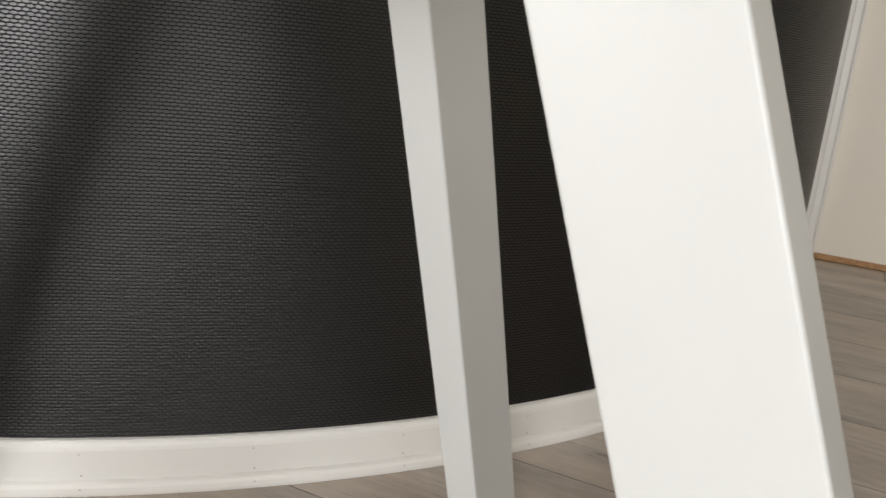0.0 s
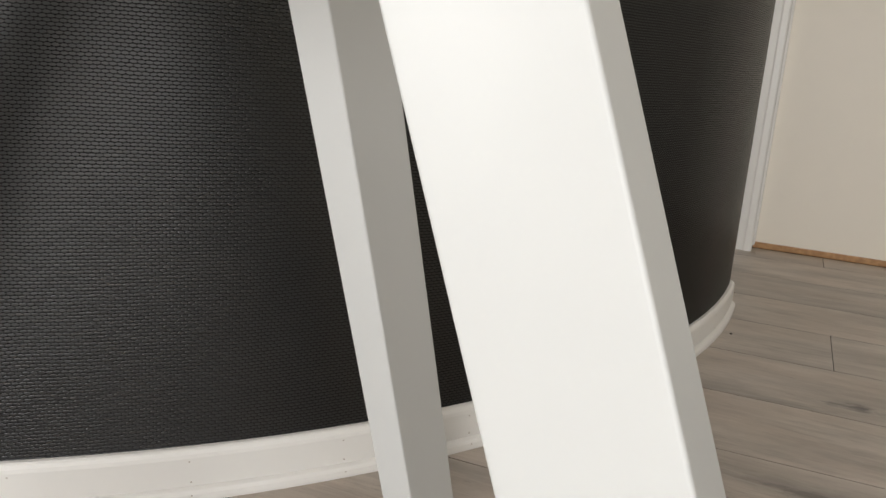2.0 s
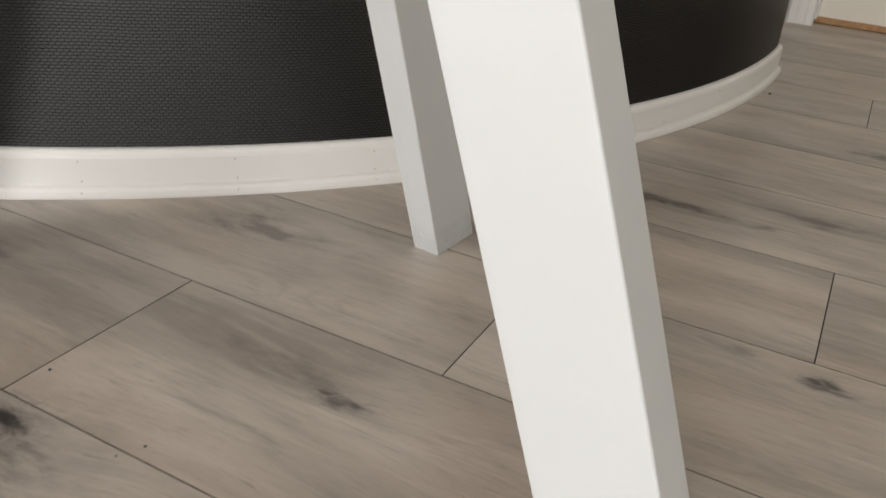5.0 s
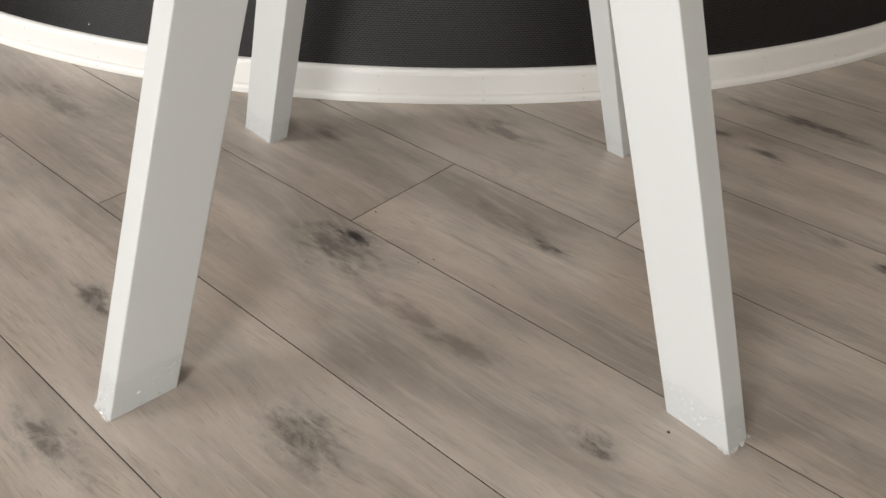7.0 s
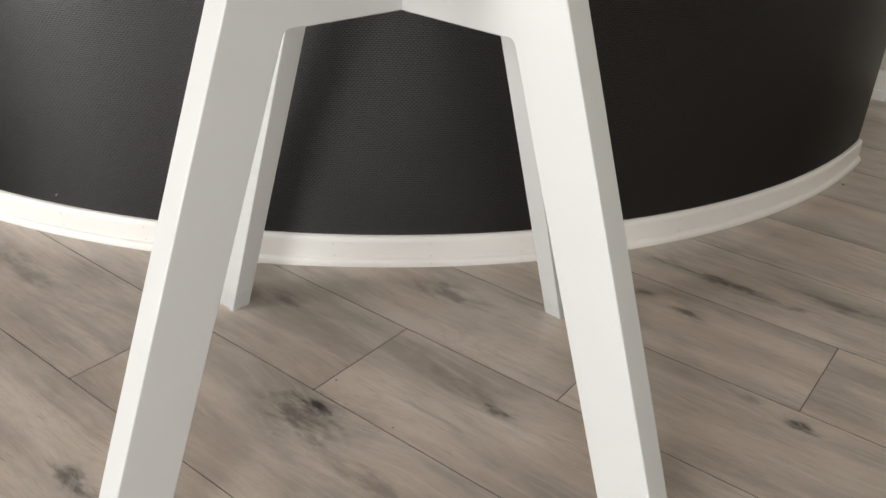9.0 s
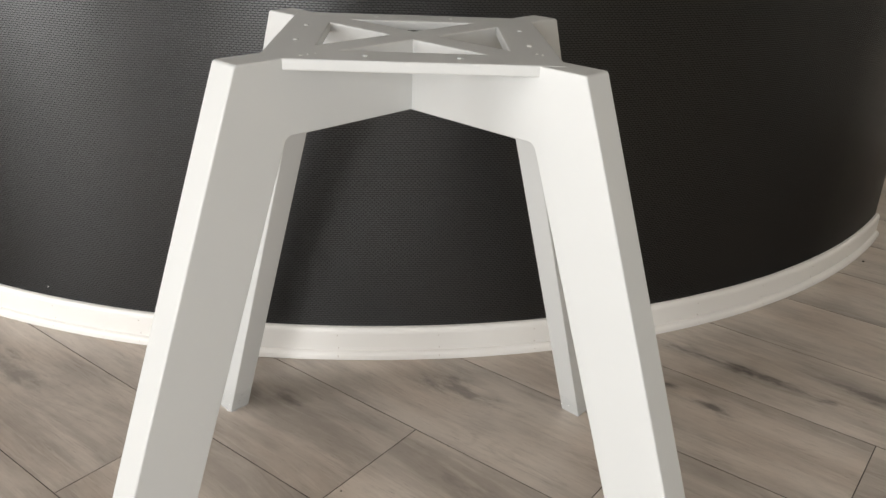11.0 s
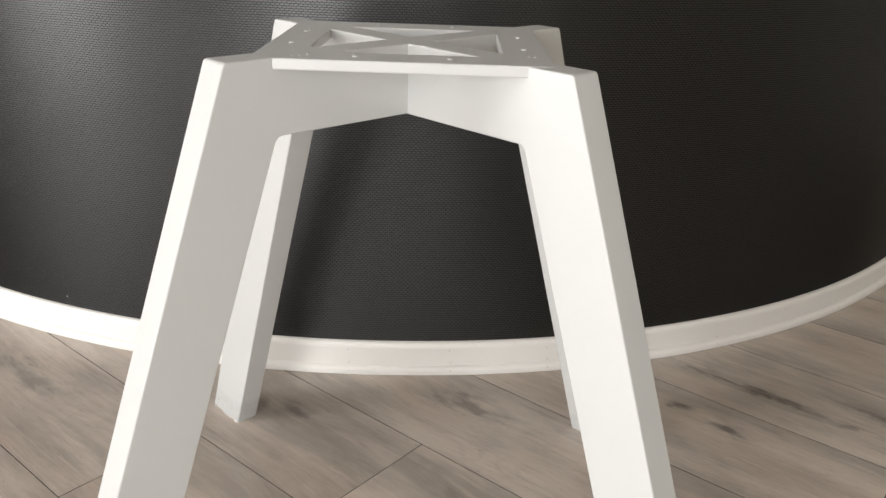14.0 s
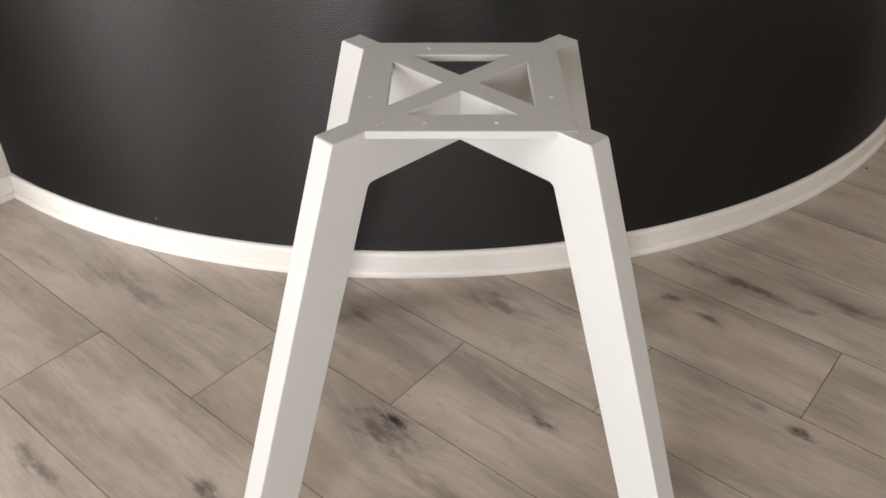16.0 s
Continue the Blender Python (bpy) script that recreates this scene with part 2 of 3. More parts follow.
def oak_strip():
    k = Mat("oak_strip", 0.45)
    at = k.vec("MULTIPLY", k.node("TexCoord", out=3), (3.0, 40.0, 40.0))
    g = k.noise(at, 3.0, 4.0)
    return k.to(Base_Color=k.mix(k.span(g, 0.3, 0.7), (0.36, 0.18, 0.07), (0.50, 0.28, 0.12)), Normal=k.bump(g, 0.0002))


oak = oak_strip()


def tape_film():
    """Clear packing film, pressed on: a faint grey tint and a wrinkled gloss."""
    k = Mat("clear_film", 0.25, 0.6)
    at = k.node("TexCoord", out=3)
    crinkle = k.noise(k.vec("MULTIPLY", at, (1.0, 1.0, 2.0)), 90.0, 3.0, 0.55, 1.5)
    n = k.bump(crinkle, 0.006)
    clear = k.node("BsdfTransparent", ((0.968, 0.970, 0.972, 1),))
    shine = k.t.nodes.new("ShaderNodeBsdfGlossy")
    shine.inputs["Roughness"].default_value = 0.12
    k.put(shine.inputs["Normal"], n)
    k.t.links.new(k.node("MixShader", (0.035, clear, shine.outputs[0])), k.t.nodes["Material Output"].inputs[0])
    return k.m


clear_film = tape_film()


def film_fold():
    """Film folded several times over: shiny, half see-through, its milky white standing in for glints."""
    k = Mat("glint_fold_film", 0.12, 0.8)
    k.b.inputs["Base Color"].default_value = (0.96, 0.96, 0.97, 1)
    clear = k.node("BsdfTransparent", ((0.98, 0.98, 0.98, 1),))
    k.t.links.new(k.node("MixShader", (0.45, clear, k.b.outputs[0])), k.t.nodes["Material Output"].inputs[0])
    return k.m


glint_fold_film = film_fold()


# ---- mesh helpers ----
def part(name, bm, material, parent=None, label="", smooth=False, crease=38):
    """Links a bmesh as one mesh object, under a thing or a part where one is given."""
    me = bpy.data.meshes.new(name)
    bmesh.ops.recalc_face_normals(bm, faces=bm.faces)
    bm.to_mesh(me)
    bm.free()
    me.materials.append(material)
    if smooth:
        for p in me.polygons:
            p.use_smooth = True
        me.set_sharp_from_angle(angle=radians(crease))
    ob = new(name, me)
    ob.parent = parent
    if label:
        ob["label"] = label
    return ob


def setting(ob, label, category):
    return tagged(ob, label, category, kind="structure")


def box(bm, lo, hi, m=None):
    m = m or Matrix()
    vs = [bm.verts.new(m @ Vector((x, y, z))) for x in (lo[0], hi[0]) for y in (lo[1], hi[1]) for z in (lo[2], hi[2])]
    for f in ((0, 1, 3, 2), (4, 6, 7, 5), (0, 4, 5, 1), (2, 3, 7, 6), (0, 2, 6, 4), (1, 5, 7, 3)):
        bm.faces.new([vs[i] for i in f])
    return vs


ROOM = Matrix.Translation((OX, OY, 0)) @ Matrix.Rotation(RU, 4, "Z")


def soften(bm, offset, segments=2, edges=None, angle=25):
    bmesh.ops.recalc_face_normals(bm, faces=bm.faces)
    if edges is None:
        edges = [e for e in bm.edges if len(e.link_faces) == 2 and e.calc_face_angle(0) > radians(angle)]
    bmesh.ops.bevel(bm, geom=edges, offset=offset, segments=segments, profile=0.5, affect="EDGES", clamp_overlap=True)


def room_box(name, lo, hi, material, label, category, bevel=0.0):
    bm = bmesh.new()
    box(bm, lo, hi, ROOM)
    if bevel:
        soften(bm, bevel)
    return setting(part(name, bm, material), label, category)


# ---- the setting: room ----
U0, U1, V0, V1 = -3.0, 3.2, WIN_V, 2.06
floor_slab = room_box("floor", (U0, V0, -0.05), (U1, V1 + 0.3, -0.0095), subfloor,
                      "floor of grey-brown wood-look laminate planks", "floor")
room_box("ceiling", (U0, V0, CEIL), (U1, V1 + 0.3, CEIL + 0.1), ceiling_paint, "plain white painted ceiling", "ceiling")
room_box("wall_west", (U0 - 0.15, V0, 0), (U0, V1 + 0.3, CEIL), wall_paint, "plain off-white painted wall", "wall")
# out of view; its taupe is picked for the bounce and reflections it gives
room_box("wall_east", (U1, V0, 0), (U1 + 0.15, V1 + 0.3, CEIL), taupe_paint, "plain unseen wall, its taupe chosen for the bounce light", "wall")

# wall with the glazed openings
bm = bmesh.new()
edge = U0
for u0, u1, z0, z1, watts in OPENINGS:
    box(bm, (edge, V0 - 0.2, 0), (u0, V0, CEIL), ROOM)
    box(bm, (u0, V0 - 0.2, 0), (u1, V0, z0), ROOM)
    box(bm, (u0, V0 - 0.2, z1), (u1, V0, CEIL), ROOM)
    edge = u1
box(bm, (edge, V0 - 0.2, 0), (U1, V0, CEIL), ROOM)
setting(part("wall_south", bm, stone_paint), "off-white wall with two tall window openings and a third added for fill light", "wall")

# wall with the door's opening
DOOR_U0, DOOR_U1, DOOR_H = 0.356, 1.19, 2.05
bm = bmesh.new()
for lo, hi in (((U0, V1, 0), (DOOR_U0, V1 + 0.14, CEIL)), ((DOOR_U1, V1, 0), (U1, V1 + 0.14, CEIL)),
               ((DOOR_U0, V1, DOOR_H), (DOOR_U1, V1 + 0.14, CEIL))):
    box(bm, lo, hi, ROOM)
setting(part("wall_north", bm, pale_paint), "pale painted wall with a door opening", "wall")
room_box("door_1", (DOOR_U0 - 0.006, V1 + 0.050, 0.012), (DOOR_U1 + 0.006, V1 + 0.09, DOOR_H + 0.006), cream_paint,
         "cream-white flush door, closed, over an oak threshold", "door", 0.002)
room_box("threshold", (DOOR_U0 + 0.001, V1 + 0.045, 0), (DOOR_U1 - 0.001, V1 + 0.12, 0.0165), oak,
         "narrow oak threshold strip under the door", "threshold", 0.003)


def casing(u_in, sign):
    """Stepped door casing, standing on the floor."""
    bm = bmesh.new()
    prof = [(0, 0), (0, 0.008), (0.004, 0.011), (0.018, 0.012), (0.022, 0.0095), (0.038, 0.0095), (0.044, 0.013), (0.060, 0.014), (0.064, 0.011), (0.065, 0.0)]
    rings = [[bm.verts.new(uv(u_in + sign * a, V1 - 0.001 - d, z)) for a, d in prof] for z in (0.0, DOOR_H + 0.06)]
    n = len(prof)
    for i in range(n):
        bm.faces.new((rings[0][i], rings[0][(i + 1) % n], rings[1][(i + 1) % n], rings[1][i]))
    bm.faces.new(rings[0])
    bm.faces.new(rings[1])
    return setting(part("door_casing", bm, white_trim), "white stepped door casing standing on the floor", "trim")


casing(DOOR_U0, -1)
casing(DOOR_U1, 1)

# stepped baseboard that runs up to the door casing
bm = bmesh.new()
prof = [(0, 0), (0.014, 0), (0.014, 0.028), (0.011, 0.031), (0.011, 0.076), (0.007, 0.084), (0, 0.085)]
ends = [[bm.verts.new(uv(u, V1 - 0.001 - d, z)) for d, z in prof] for u in (-0.10, DOOR_U0 - 0.066)]
for i in range(len(prof)):
    j = (i + 1) % len(prof)
    bm.faces.new((ends[0][i], ends[0][j], ends[1][j], ends[1][i]))
bm.faces.new(ends[0])
bm.faces.new(ends[1])
bmesh.ops.recalc_face_normals(bm, faces=bm.faces)
setting(part("baseboard_north", bm, white_trim), "white stepped baseboard that ends at the door casing", "baseboard")
for u0, u1, z0, z1 in ((DOOR_U0 + 0.0005, DOOR_U0 + 0.006, 0.017, DOOR_H), (DOOR_U1 - 0.006, DOOR_U1 - 0.0005, 0.017, DOOR_H),
                       (DOOR_U0 + 0.0065, DOOR_U1 - 0.0065, DOOR_H - 0.006, DOOR_H - 0.0005)):
    room_box("door_jamb", (u0, V1 - 0.006, z0), (u1, V1 + 0.049, z1), white_trim, "white painted lining of the door opening", "trim", 0.001)

# ---- the curved wall with its baseboard ----
CX, CY, CR = -0.102, 1.9105, 1.5099
A0, A1 = radians(-126.9), radians(-38.8)


def arc(a, r, z):
    return Vector((CX + r * math.cos(a), CY + r * math.sin(a), z))


def curved(name, prof, a0, a1, steps, material, smooth=True):
    """Sweeps a closed profile (radius, height) round the curved wall's centre."""
    bm = bmesh.new()
    lay = bm.loops.layers.uv.new("along")
    n = len(prof)
    rings = []
    for i in range(steps + 1):
        a = a0 + (a1 - a0) * i / steps
        rings.append([bm.verts.new(arc(a, r, z)) for r, z in prof])
    for i in range(steps):
        for j in range(n):
            k = (j + 1) % n
            f = bm.faces.new((rings[i][j], rings[i + 1][j], rings[i + 1][k], rings[i][k]))
            for loop, (s, q) in zip(f.loops, ((i, j), (i + 1, j), (i + 1, k), (i, k))):
                loop[lay].uv = ((a0 + (a1 - a0) * s / steps) * CR, prof[q][1])
    bm.faces.new(rings[0])
    bm.faces.new(rings[-1])
    return part(name, bm, material, smooth=smooth, crease=9)


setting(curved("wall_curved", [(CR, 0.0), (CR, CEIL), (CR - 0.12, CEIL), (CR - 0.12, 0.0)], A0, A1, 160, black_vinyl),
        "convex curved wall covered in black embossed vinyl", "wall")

BB = CR + 0.0005
base_prof = [(BB, 0.0005), (BB + 0.0163, 0.0005), (BB + 0.0168, 0.004), (BB + 0.0163, 0.009), (BB + 0.0140, 0.0125), (BB + 0.0105, 0.0138),
             (BB + 0.0080, 0.0142), (BB + 0.0080, 0.0156), (BB + 0.0095, 0.0162), (BB + 0.0095, 0.046), (BB + 0.0088, 0.050), (BB + 0.0068, 0.0535), (BB + 0.0045, 0.0553), (BB, 0.0556)]
baseboard = setting(curved("baseboard", base_prof, A0, A1 + 0.004, 160, white_trim),
                    "white painted baseboard with a rounded shoe, bent along the curved wall", "baseboard")


# pillar at the far end of the curve, with its own baseboard
end = arc(A0, CR + 0.0, 0)
out = Vector((math.cos(A0), math.sin(A0), 0))
side = Vector((-out.y, out.x, 0))
PIL = Matrix.Translation(end) @ Matrix(((out.x, -side.x, 0, 0), (out.y, -side.y, 0, 0), (0, 0, 1, 0), (0, 0, 0, 1)))
bm = bmesh.new()
box(bm, (-0.12, 0.0, 0), (0.45, 0.3, CEIL), PIL)
setting(part("pillar", bm, wall_paint), "white painted wall end beside the curved wall", "wall")
bm = bmesh.new()
box(bm, (0.017, -0.0165, 0.0005), (0.46, -0.0005, 0.013), PIL)
box(bm, (0.010, -0.0095, 0.0135), (0.46, -0.0005, 0.0555), PIL)
soften(bm, 0.002)
setting(part("baseboard_pillar", bm, white_trim), "white painted baseboard along the wall end", "baseboard")


# ---- the stool base ----
H, TW, PLATE_A = 0.5924, 0.0310, 0.1237
S1, S2, RO, RI, Z2 = 0.2035, 0.1585, 0.4182, 0.3494, 0.528
LEAN = (RO - S1) / H


def fillet(p0, p1, p2, r, n=5):
    """Points that round the corner p1."""
    a, b = (p0 - p1).normalized(), (p2 - p1).normalized()
    half = a.angle(b) / 2
    d = r / math.tan(half)
    c = p1 + (a + b).normalized() * (r / math.sin(half))
    s, e = p1 + a * d - c, p1 + b * d - c
    turn = s.angle_signed(e)
    return [c + Matrix.Rotation(-turn * i / n, 2) @ s for i in range(n + 1)]


def leg_mesh(drop, splay=0.0):
    """One leg with its arm to the middle, cut from a plank; it points along +x. splay: how far its foot stands out more than the others."""
    top, low = H - drop, Z2 - drop
    pts = [Vector((0.0, top)), Vector((S1, top)), Vector((RO + splay, 0.0)), Vector((RI + splay, 0.0)), Vector((S2, low)), Vector((0.0, low))]
    prof = [pts[0]] + fillet(pts[0], pts[1], pts[2], 0.004, 6) + [pts[2], pts[3]] + fillet(pts[3], pts[4], pts[5], 0.009, 14) + [pts[5]]
    bm = bmesh.new()
    sides = [[bm.verts.new((p.x, y, p.y)) for p in prof] for y in (-TW / 2, TW / 2)]
    n = len(prof)
    for i in range(n):
        bm.faces.new((sides[0][i], sides[0][(i + 1) % n], sides[1][(i + 1) % n], sides[1][i]))
    bm.faces.new(sides[0])
    bm.faces.new(sides[1])
    bmesh.ops.recalc_face_normals(bm, faces=bm.faces)
    rim = [e for e in bm.edges if abs(e.verts[0].co.y - e.verts[1].co.y) < 1e-6 and max(v.co.x for v in e.verts) > 0.001]
    soften(bm, 0.0016, 4, rim)
    return bm


def film_mesh(rise, seed, splay, frill):
    """Clear film wrapped round a foot: a band with a wavy upper edge, small folds on it, and a crumpled lip on the floor.
    frill: the stretch of the foot's outline, in metres from its outer corner, where the lip stands out."""
    rnd = random.Random(seed)
    bm = bmesh.new()
    t, cr = TW / 2 + 0.0004, 0.0022
    x0, x1 = RI + splay - 0.0004, RO + splay + 0.0004
    lean = LEAN + splay / H
    outline = []
    for cx, cy, a0 in ((x1 - cr, t - cr, 0), (x0 + cr, t - cr, 90), (x0 + cr, -t + cr, 180), (x1 - cr, -t + cr, 270)):
        for a in (0, 30, 60, 90):
            an = radians(a0 + a)
            outline.append(Vector((cx + cr * math.cos(an), cy + cr * math.sin(an), 0)))
    ring, n = [], len(outline)
    for a, b in zip(outline, outline[1:] + outline[:1]):
        pieces = max(1, round((b - a).length / 0.0045))
        ring += [a.lerp(b, f / pieces) for f in range(pieces)]
    n = len(ring)
    way, far = [], 0.0
    for a, b in zip(ring, ring[1:] + ring[:1]):
        way.append(far)
        far += (b - a).length

    def normal(j):
        d = ring[(j + 1) % n] - ring[j - 1]
        return Vector((d.y, -d.x, 0)).normalized()

    def at(j, z, off=0.0):
        return ring[j] + normal(j) * off + Vector((-z * lean, 0, z))

    rows = 6
    tops = [rise + 0.0020 * math.sin(8 * math.pi * w / far + seed) + 0.0014 * math.sin(22 * math.pi * w / far + 2 * seed) for w in way]
    loops = [[bm.verts.new(at(j, 0.0004 + tops[j] * i / (rows - 1), 0.0004 * rnd.random())) for j in range(n)] for i in range(rows)]
    for i in range(rows - 1):
        for j in range(n):
            k = (j + 1) % n
            bm.faces.new((loops[i][j], loops[i][k], loops[i + 1][k], loops[i + 1][j]))
    # small tent-shaped folds whose white stands in for glints, clear of the corners
    flat = [j for j in range(n) if min((ring[j] - c).length for c in outline) > 0.0055]
    for _ in range(40):
        j, z = rnd.choice(flat), rise * rnd.uniform(0.08, 0.85)
        size, drop, wide = rnd.choice((0.002, 0.003, 0.005, 0.008)), rnd.uniform(-0.35, 0.35), rnd.uniform(0.0003, 0.0007)
        side = (ring[(j + 1) % n] - ring[j]).normalized()
        along = side * size / 2 + Vector((0, 0, drop * size / 2))
        up = Vector((0, 0, wide))
        mid, nor = at(j, z, 0.0007), normal(j)
        p = [bm.verts.new(q) for q in (mid - along, mid - up * 0.8, mid + along, mid + up, mid + nor * rnd.uniform(0.0005, 0.0011))]
        for a, b in ((0, 1), (1, 2), (2, 3), (3, 0)):
            bm.faces.new((p[a], p[b], p[4])).material_index = 1
    # the crumpled lip on the floor
    lo, hi, reach = frill
    last = None
    for j in list(range(n)) + [0]:
        w = way[j] if way[j] < far / 2 else way[j] - far
        if not lo < w < hi:
            last = None
            continue
        swell = 0.35 + 0.65 * abs(math.sin(190 * w + seed))
        inner = bm.verts.new(at(j, rnd.uniform(0.002, 0.005), 0.0008))
        outer = bm.verts.new(at(j, 0.0) + normal(j) * reach * swell * rnd.uniform(0.7, 1.0) + Vector((0, 0, rnd.uniform(0.0006, 0.0024))))
        if last:
            bm.faces.new((last[0], last[1], inner)).material_index = rnd.randrange(2)
            bm.faces.new((last[1], outer, inner)).material_index = 1 if rnd.random() < 0.6 else 0
        last = (inner, outer)
    return bm


stool = tagged(new("stool_base"), "white lacquered four-legged stool base without its seat", "stool base")
FEET = [   # turn, height of the film, splay, the film's lip from, to and its reach
    (-135.25, 0.040, 0.001, (-0.036, 0.006, 0.0030)),
    (-45.0, 0.040, 0.0, (-0.050, 0.008, 0.0034)),
    (45.0, 0.030, -0.0015, (-0.020, 0.000, 0.0014)),
    (135.0, 0.036, 0.0, (0.002, 0.115, 0.0036)),
]
for i, (ang, rise, splay, frill) in enumerate(FEET):
    leg = part("leg", leg_mesh(0.0002 if i % 2 == 0 else 0.0005, splay), white_lacquer, stool)
    leg.matrix_basis = Matrix.Rotation(radians(ang), 4, "Z")
    film = part("film_wrap", film_mesh(rise, i + 3, splay, frill), clear_film, leg, "crinkled clear film taped round the foot", smooth=False)
    film.data.materials.append(glint_fold_film)


def plate_mesh():
    """Square top plate with four triangular openings; the bars between them follow the arms."""
    bm = bmesh.new()
    A, B, L, C = PLATE_A, 0.083, 0.0610, 0.0220
    th = 0.0095
    top, bot = {}, {}

    def v(p, z, store):
        key = (round(p[0], 5), round(p[1], 5))
        if key not in store:
            store[key] = bm.verts.new((p[0], p[1], z))
        return store[key]

    def rot(p, k):
        for _ in range(k):
            p = (-p[1], p[0])
        return p

    polys = []
    for k in range(4):
        tri = [rot(p, k) for p in ((-L, -B), (L, -B), (0.0, -C))]
        nxt = [rot(p, k + 1) for p in ((-L, -B), (L, -B), (0.0, -C))]
        o0, o1 = rot((-A, -A), k), rot((A, -A), k)
        polys.append([o0, o1, tri[1], tri[0]])
        polys.append([tri[2], tri[1], o1, nxt[0], nxt[2]])
    mid = [rot((0.0, -C), k) for k in range(4)]
    polys.append(mid)
    for poly in polys:
        bm.faces.new([v(p, H, top) for p in poly])
        bm.faces.new([v(p, H - th, bot) for p in reversed(poly)])
    for k in range(4):
        tri = [rot(p, k) for p in ((-L, -B), (L, -B), (0.0, -C))]
        for a, b in ((0, 1), (1, 2), (2, 0)):
            bm.faces.new((v(tri[a], H, top), v(tri[b], H, top), v(tri[b], H - th, bot), v(tri[a], H - th, bot)))
        o0, o1 = rot((-A, -A), k), rot((A, -A), k)
        bm.faces.new((v(o0, H, top), v(o1, H, top), v(o1, H - th, bot), v(o0, H - th, bot)))
    soften(bm, 0.0014, 3, angle=60)
    return bm


plate = part("top_plate", plate_mesh(), white_lacquer, stool)


def screw_mesh():
    bm = bmesh.new()
    prof = [(0.0026, 0.0), (0.0025, 0.0005), (0.0018, 0.0010), (0.0008, 0.0012)]
    rings = [[bm.verts.new((r * math.cos(k * math.pi / 5), r * math.sin(k * math.pi / 5), z)) for k in range(10)] for r, z in prof]
    for a, b in zip(rings, rings[1:]):
        for k in range(10):
            bm.faces.new((a[k], a[(k + 1) % 10], b[(k + 1) % 10], b[k]))
    bm.faces.new(rings[-1])
    return bm


first = None
for k in range(4):
    for s in (-0.0387, 0.0387):
        p = Matrix.Rotation(k * math.pi / 2, 3, "Z") @ Vector((s, -0.1034, H))
        if first is None:
            first = part("screw", screw_mesh(), white_lacquer, plate, "painted-over screw head", smooth=True)
            ob = first
        else:
            ob = new("screw", first.data)
            ob.parent = plate
            ob["label"] = "painted-over screw head"
        ob.location = p

# filled plugs beside two corners of the plate
for x, y, r in ((-0.0900, -0.1088, 0.45), (-0.0845, -0.1043, 0.40), (-0.0788, -0.1001, 0.36), (0.1051, -0.0764, 0.40), (0.1099, -0.0788, 0.40)):
    ob = new("plug", first.data)
    ob.parent = plate
    ob["label"] = "small painted-over plug"
    ob.matrix_basis = Matrix.Translation((x, y, H)) @ Matrix.Diagonal((r, r, 0.45, 1))

# ---- small details ----
dot = None
for deg in (-121.6, -115.4, -109.3, -103.1, -96.8, -90.5, -84.25, -78.1, -71.9, -65.7, -59.4, -53.2, -47.0):
    for z, r in ((0.0425, 0.0008), (0.0195, 0.0009), (0.0080, 0.0008)):
        a = radians(deg) + (0.0012 if z < 0.03 else 0.0)
        rad = BB + (0.0165 if z < 0.012 else 0.0096)
        if dot is None:
            bm = bmesh.new()
            vs = [bm.verts.new((0.0003, math.cos(k * math.pi / 4), math.sin(k * math.pi / 4))) for k in range(8)]
            vc = [bm.verts.new((-0.0005, 1.1 * math.cos(k * math.pi / 4), 1.1 * math.sin(k * math.pi / 4))) for k in range(8)]
            bm.faces.new(vs)
            for k in range(8):
                bm.faces.new((vs[k], vc[k], vc[(k + 1) % 8], vs[(k + 1) % 8]))
            dot = part("nail_head", bm, dark_hole, baseboard)
            ob = dot
        else:
            ob = new("nail_head", dot.data)
            ob.parent = baseboard
        ob.matrix_basis = Matrix.Translation(arc(a, rad, z)) @ Matrix.Rotation(a, 4, "Z") @ Matrix.Diagonal((1, r, r, 1))


def speck(x, y, size, seed):
    rnd = random.Random(seed)
    bm = bmesh.new()
    bmesh.ops.create_icosphere(bm, subdivisions=1, radius=size)
    for v in bm.verts:
        v.co *= rnd.uniform(0.7, 1.2)
        v.co.z *= 0.5
    low = min(v.co.z for v in bm.verts)
    ob = part("debris_speck", bm, speck_dark, smooth=True)
    ob.location = (x, y, -low + 0.0002)
    return tagged(ob, "tiny dark crumb lying on the laminate floor", "crumb", "crumbs on the floor")


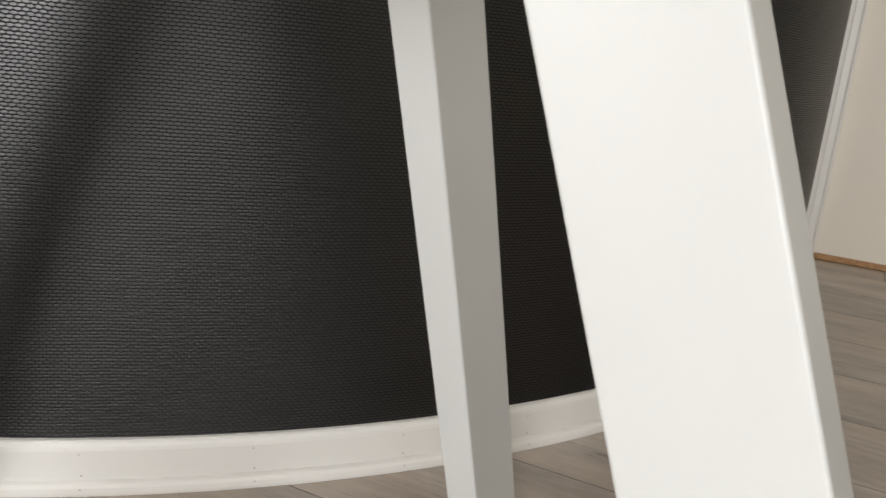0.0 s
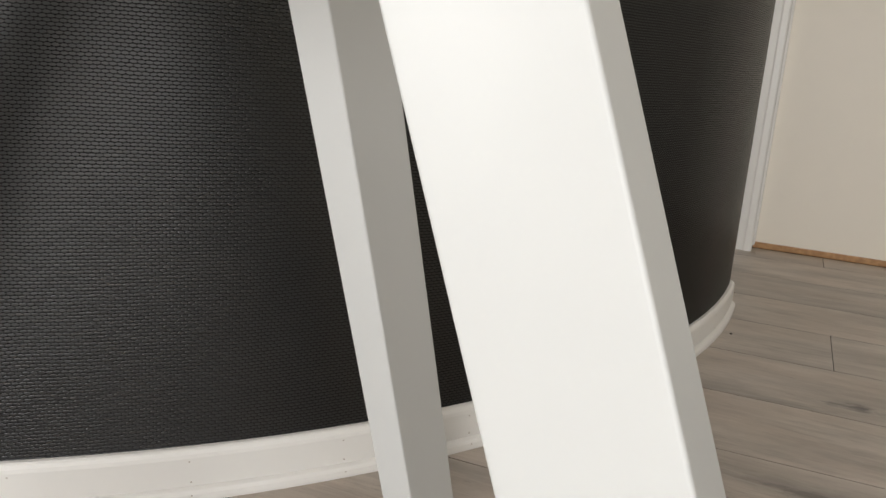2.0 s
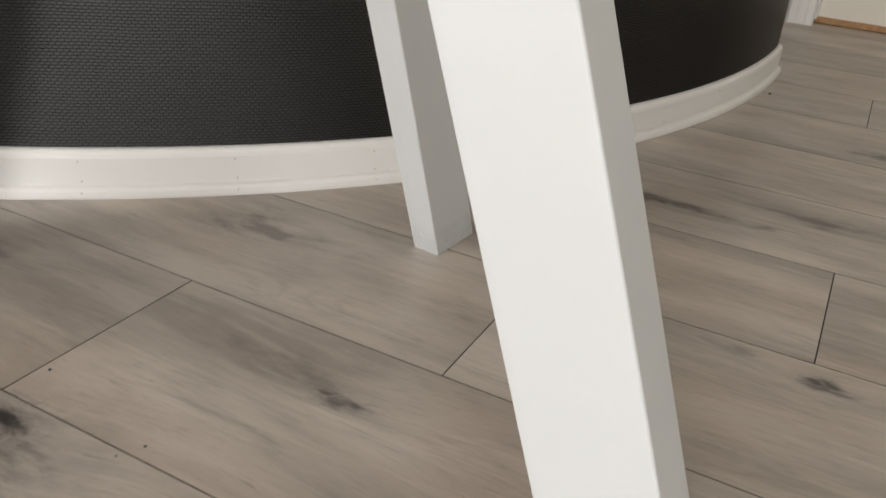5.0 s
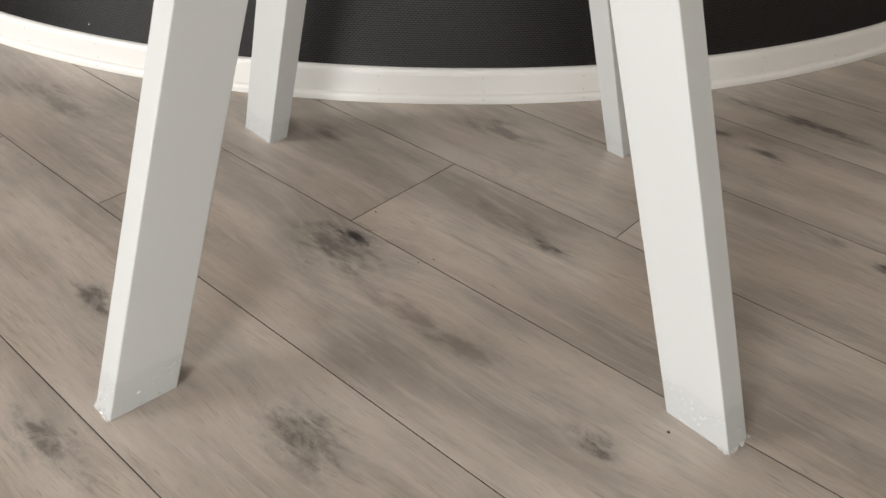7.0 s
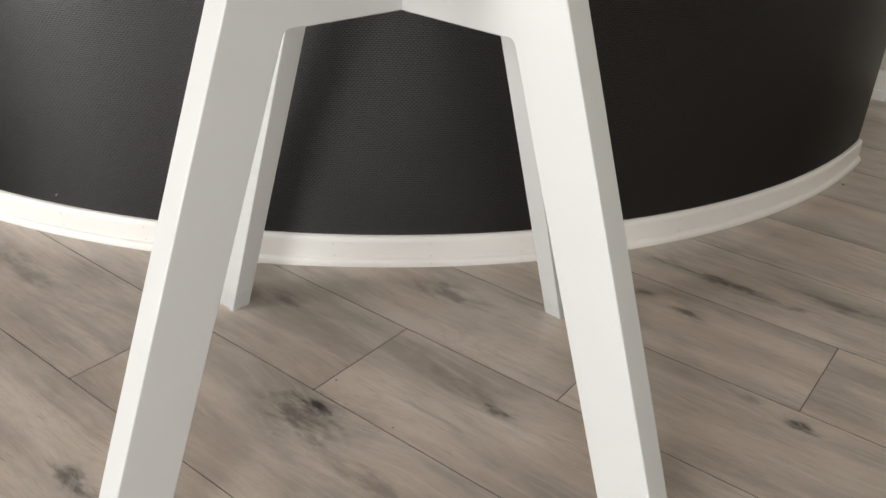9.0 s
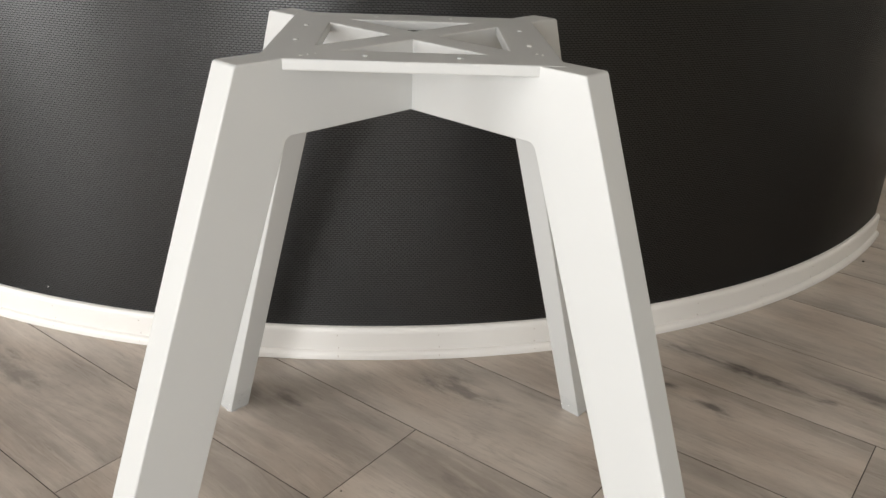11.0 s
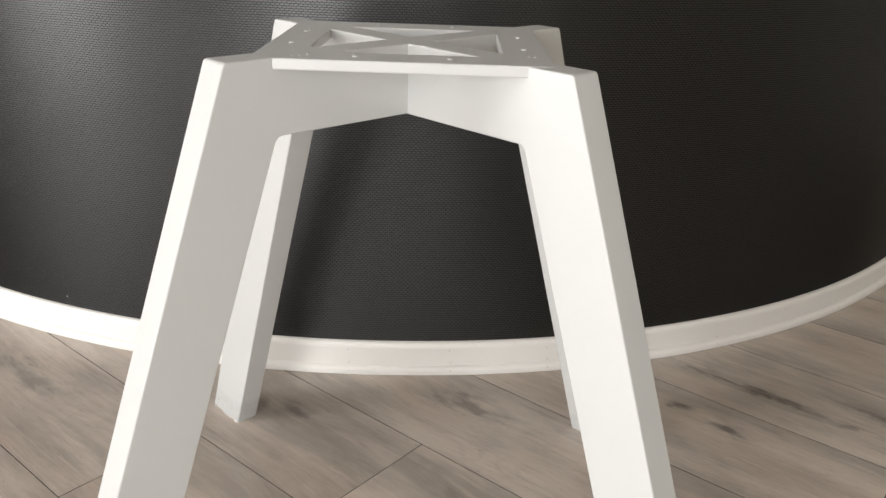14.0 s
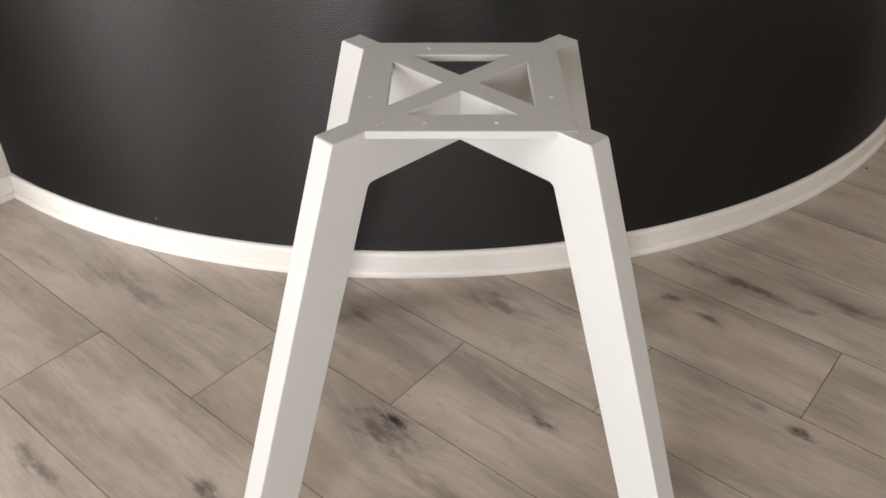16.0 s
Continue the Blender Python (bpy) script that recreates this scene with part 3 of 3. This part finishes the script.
speck(0.983, 0.815, 0.0032, 1)
for i, (u, v, r) in enumerate(((0.475, -0.038, 0.0017), (0.133, 0.011, 0.0012), (0.124, -0.006, 0.0011), (0.009, 0.035, 0.0013))):
    p = uv(u, v)
    speck(p.x, p.y, r, i + 2)

bm = bmesh.new()
bmesh.ops.create_icosphere(bm, subdivisions=1, radius=0.0011)
fluff = tagged(part("paint_speck", bm, white_trim, smooth=True), "tiny white paint speck stuck on the black vinyl", "speck")
fluff.location = arc(radians(-109.73), CR + 0.0004, 0.0725)

# ---- floor planks ----
PW, PL = 0.1990, 1.0660


def plank_mesh(x0=0.0, x1=PL, y0=0.0, y1=PW):
    """One plank, or the stretch of it that is left beside a wall."""
    bm = bmesh.new()
    g, c = 0.0004, 0.0002
    rings = []
    for inset, z in [(g, -0.008), (g, -c * 0.7), (g + c, 0.0)]:
        rings.append([bm.verts.new((x, y, z)) for x, y in ((x0 + inset, y0 + inset), (x1 - inset, y0 + inset), (x1 - inset, y1 - inset), (x0 + inset, y1 - inset))])
    for a, b in zip(rings, rings[1:]):
        for k in range(4):
            bm.faces.new((a[k], a[(k + 1) % 4], b[(k + 1) % 4], b[k])).material_index = 1
    bm.faces.new(rings[-1])
    bm.faces.new(rings[0])
    return bm


cuts = {}
FLOOR_V1 = V1 + 0.045
for row in range(math.floor(V0 / PW), math.ceil(FLOOR_V1 / PW)):
    start = (0.2665 * row) % PL
    for n in range(math.floor((U0 - start) / PL), math.ceil((U1 - start) / PL)):
        u, v = start + n * PL, row * PW
        cut = (max(0.0, U0 - u), min(PL, U1 - u), max(0.0, V0 - v), min(PW, FLOOR_V1 - v))
        if cut[1] - cut[0] < 0.01 or cut[3] - cut[2] < 0.01:
            continue
        if cut not in cuts:
            ob = part("plank", plank_mesh(*cut), oak_laminate, floor_slab)
            ob.data.materials.append(subfloor)
            cuts[cut] = ob.data
        else:
            ob = new("plank", cuts[cut])
            ob.parent = floor_slab
        ob.matrix_basis = ROOM @ Matrix.Translation((u, v, 0.0))
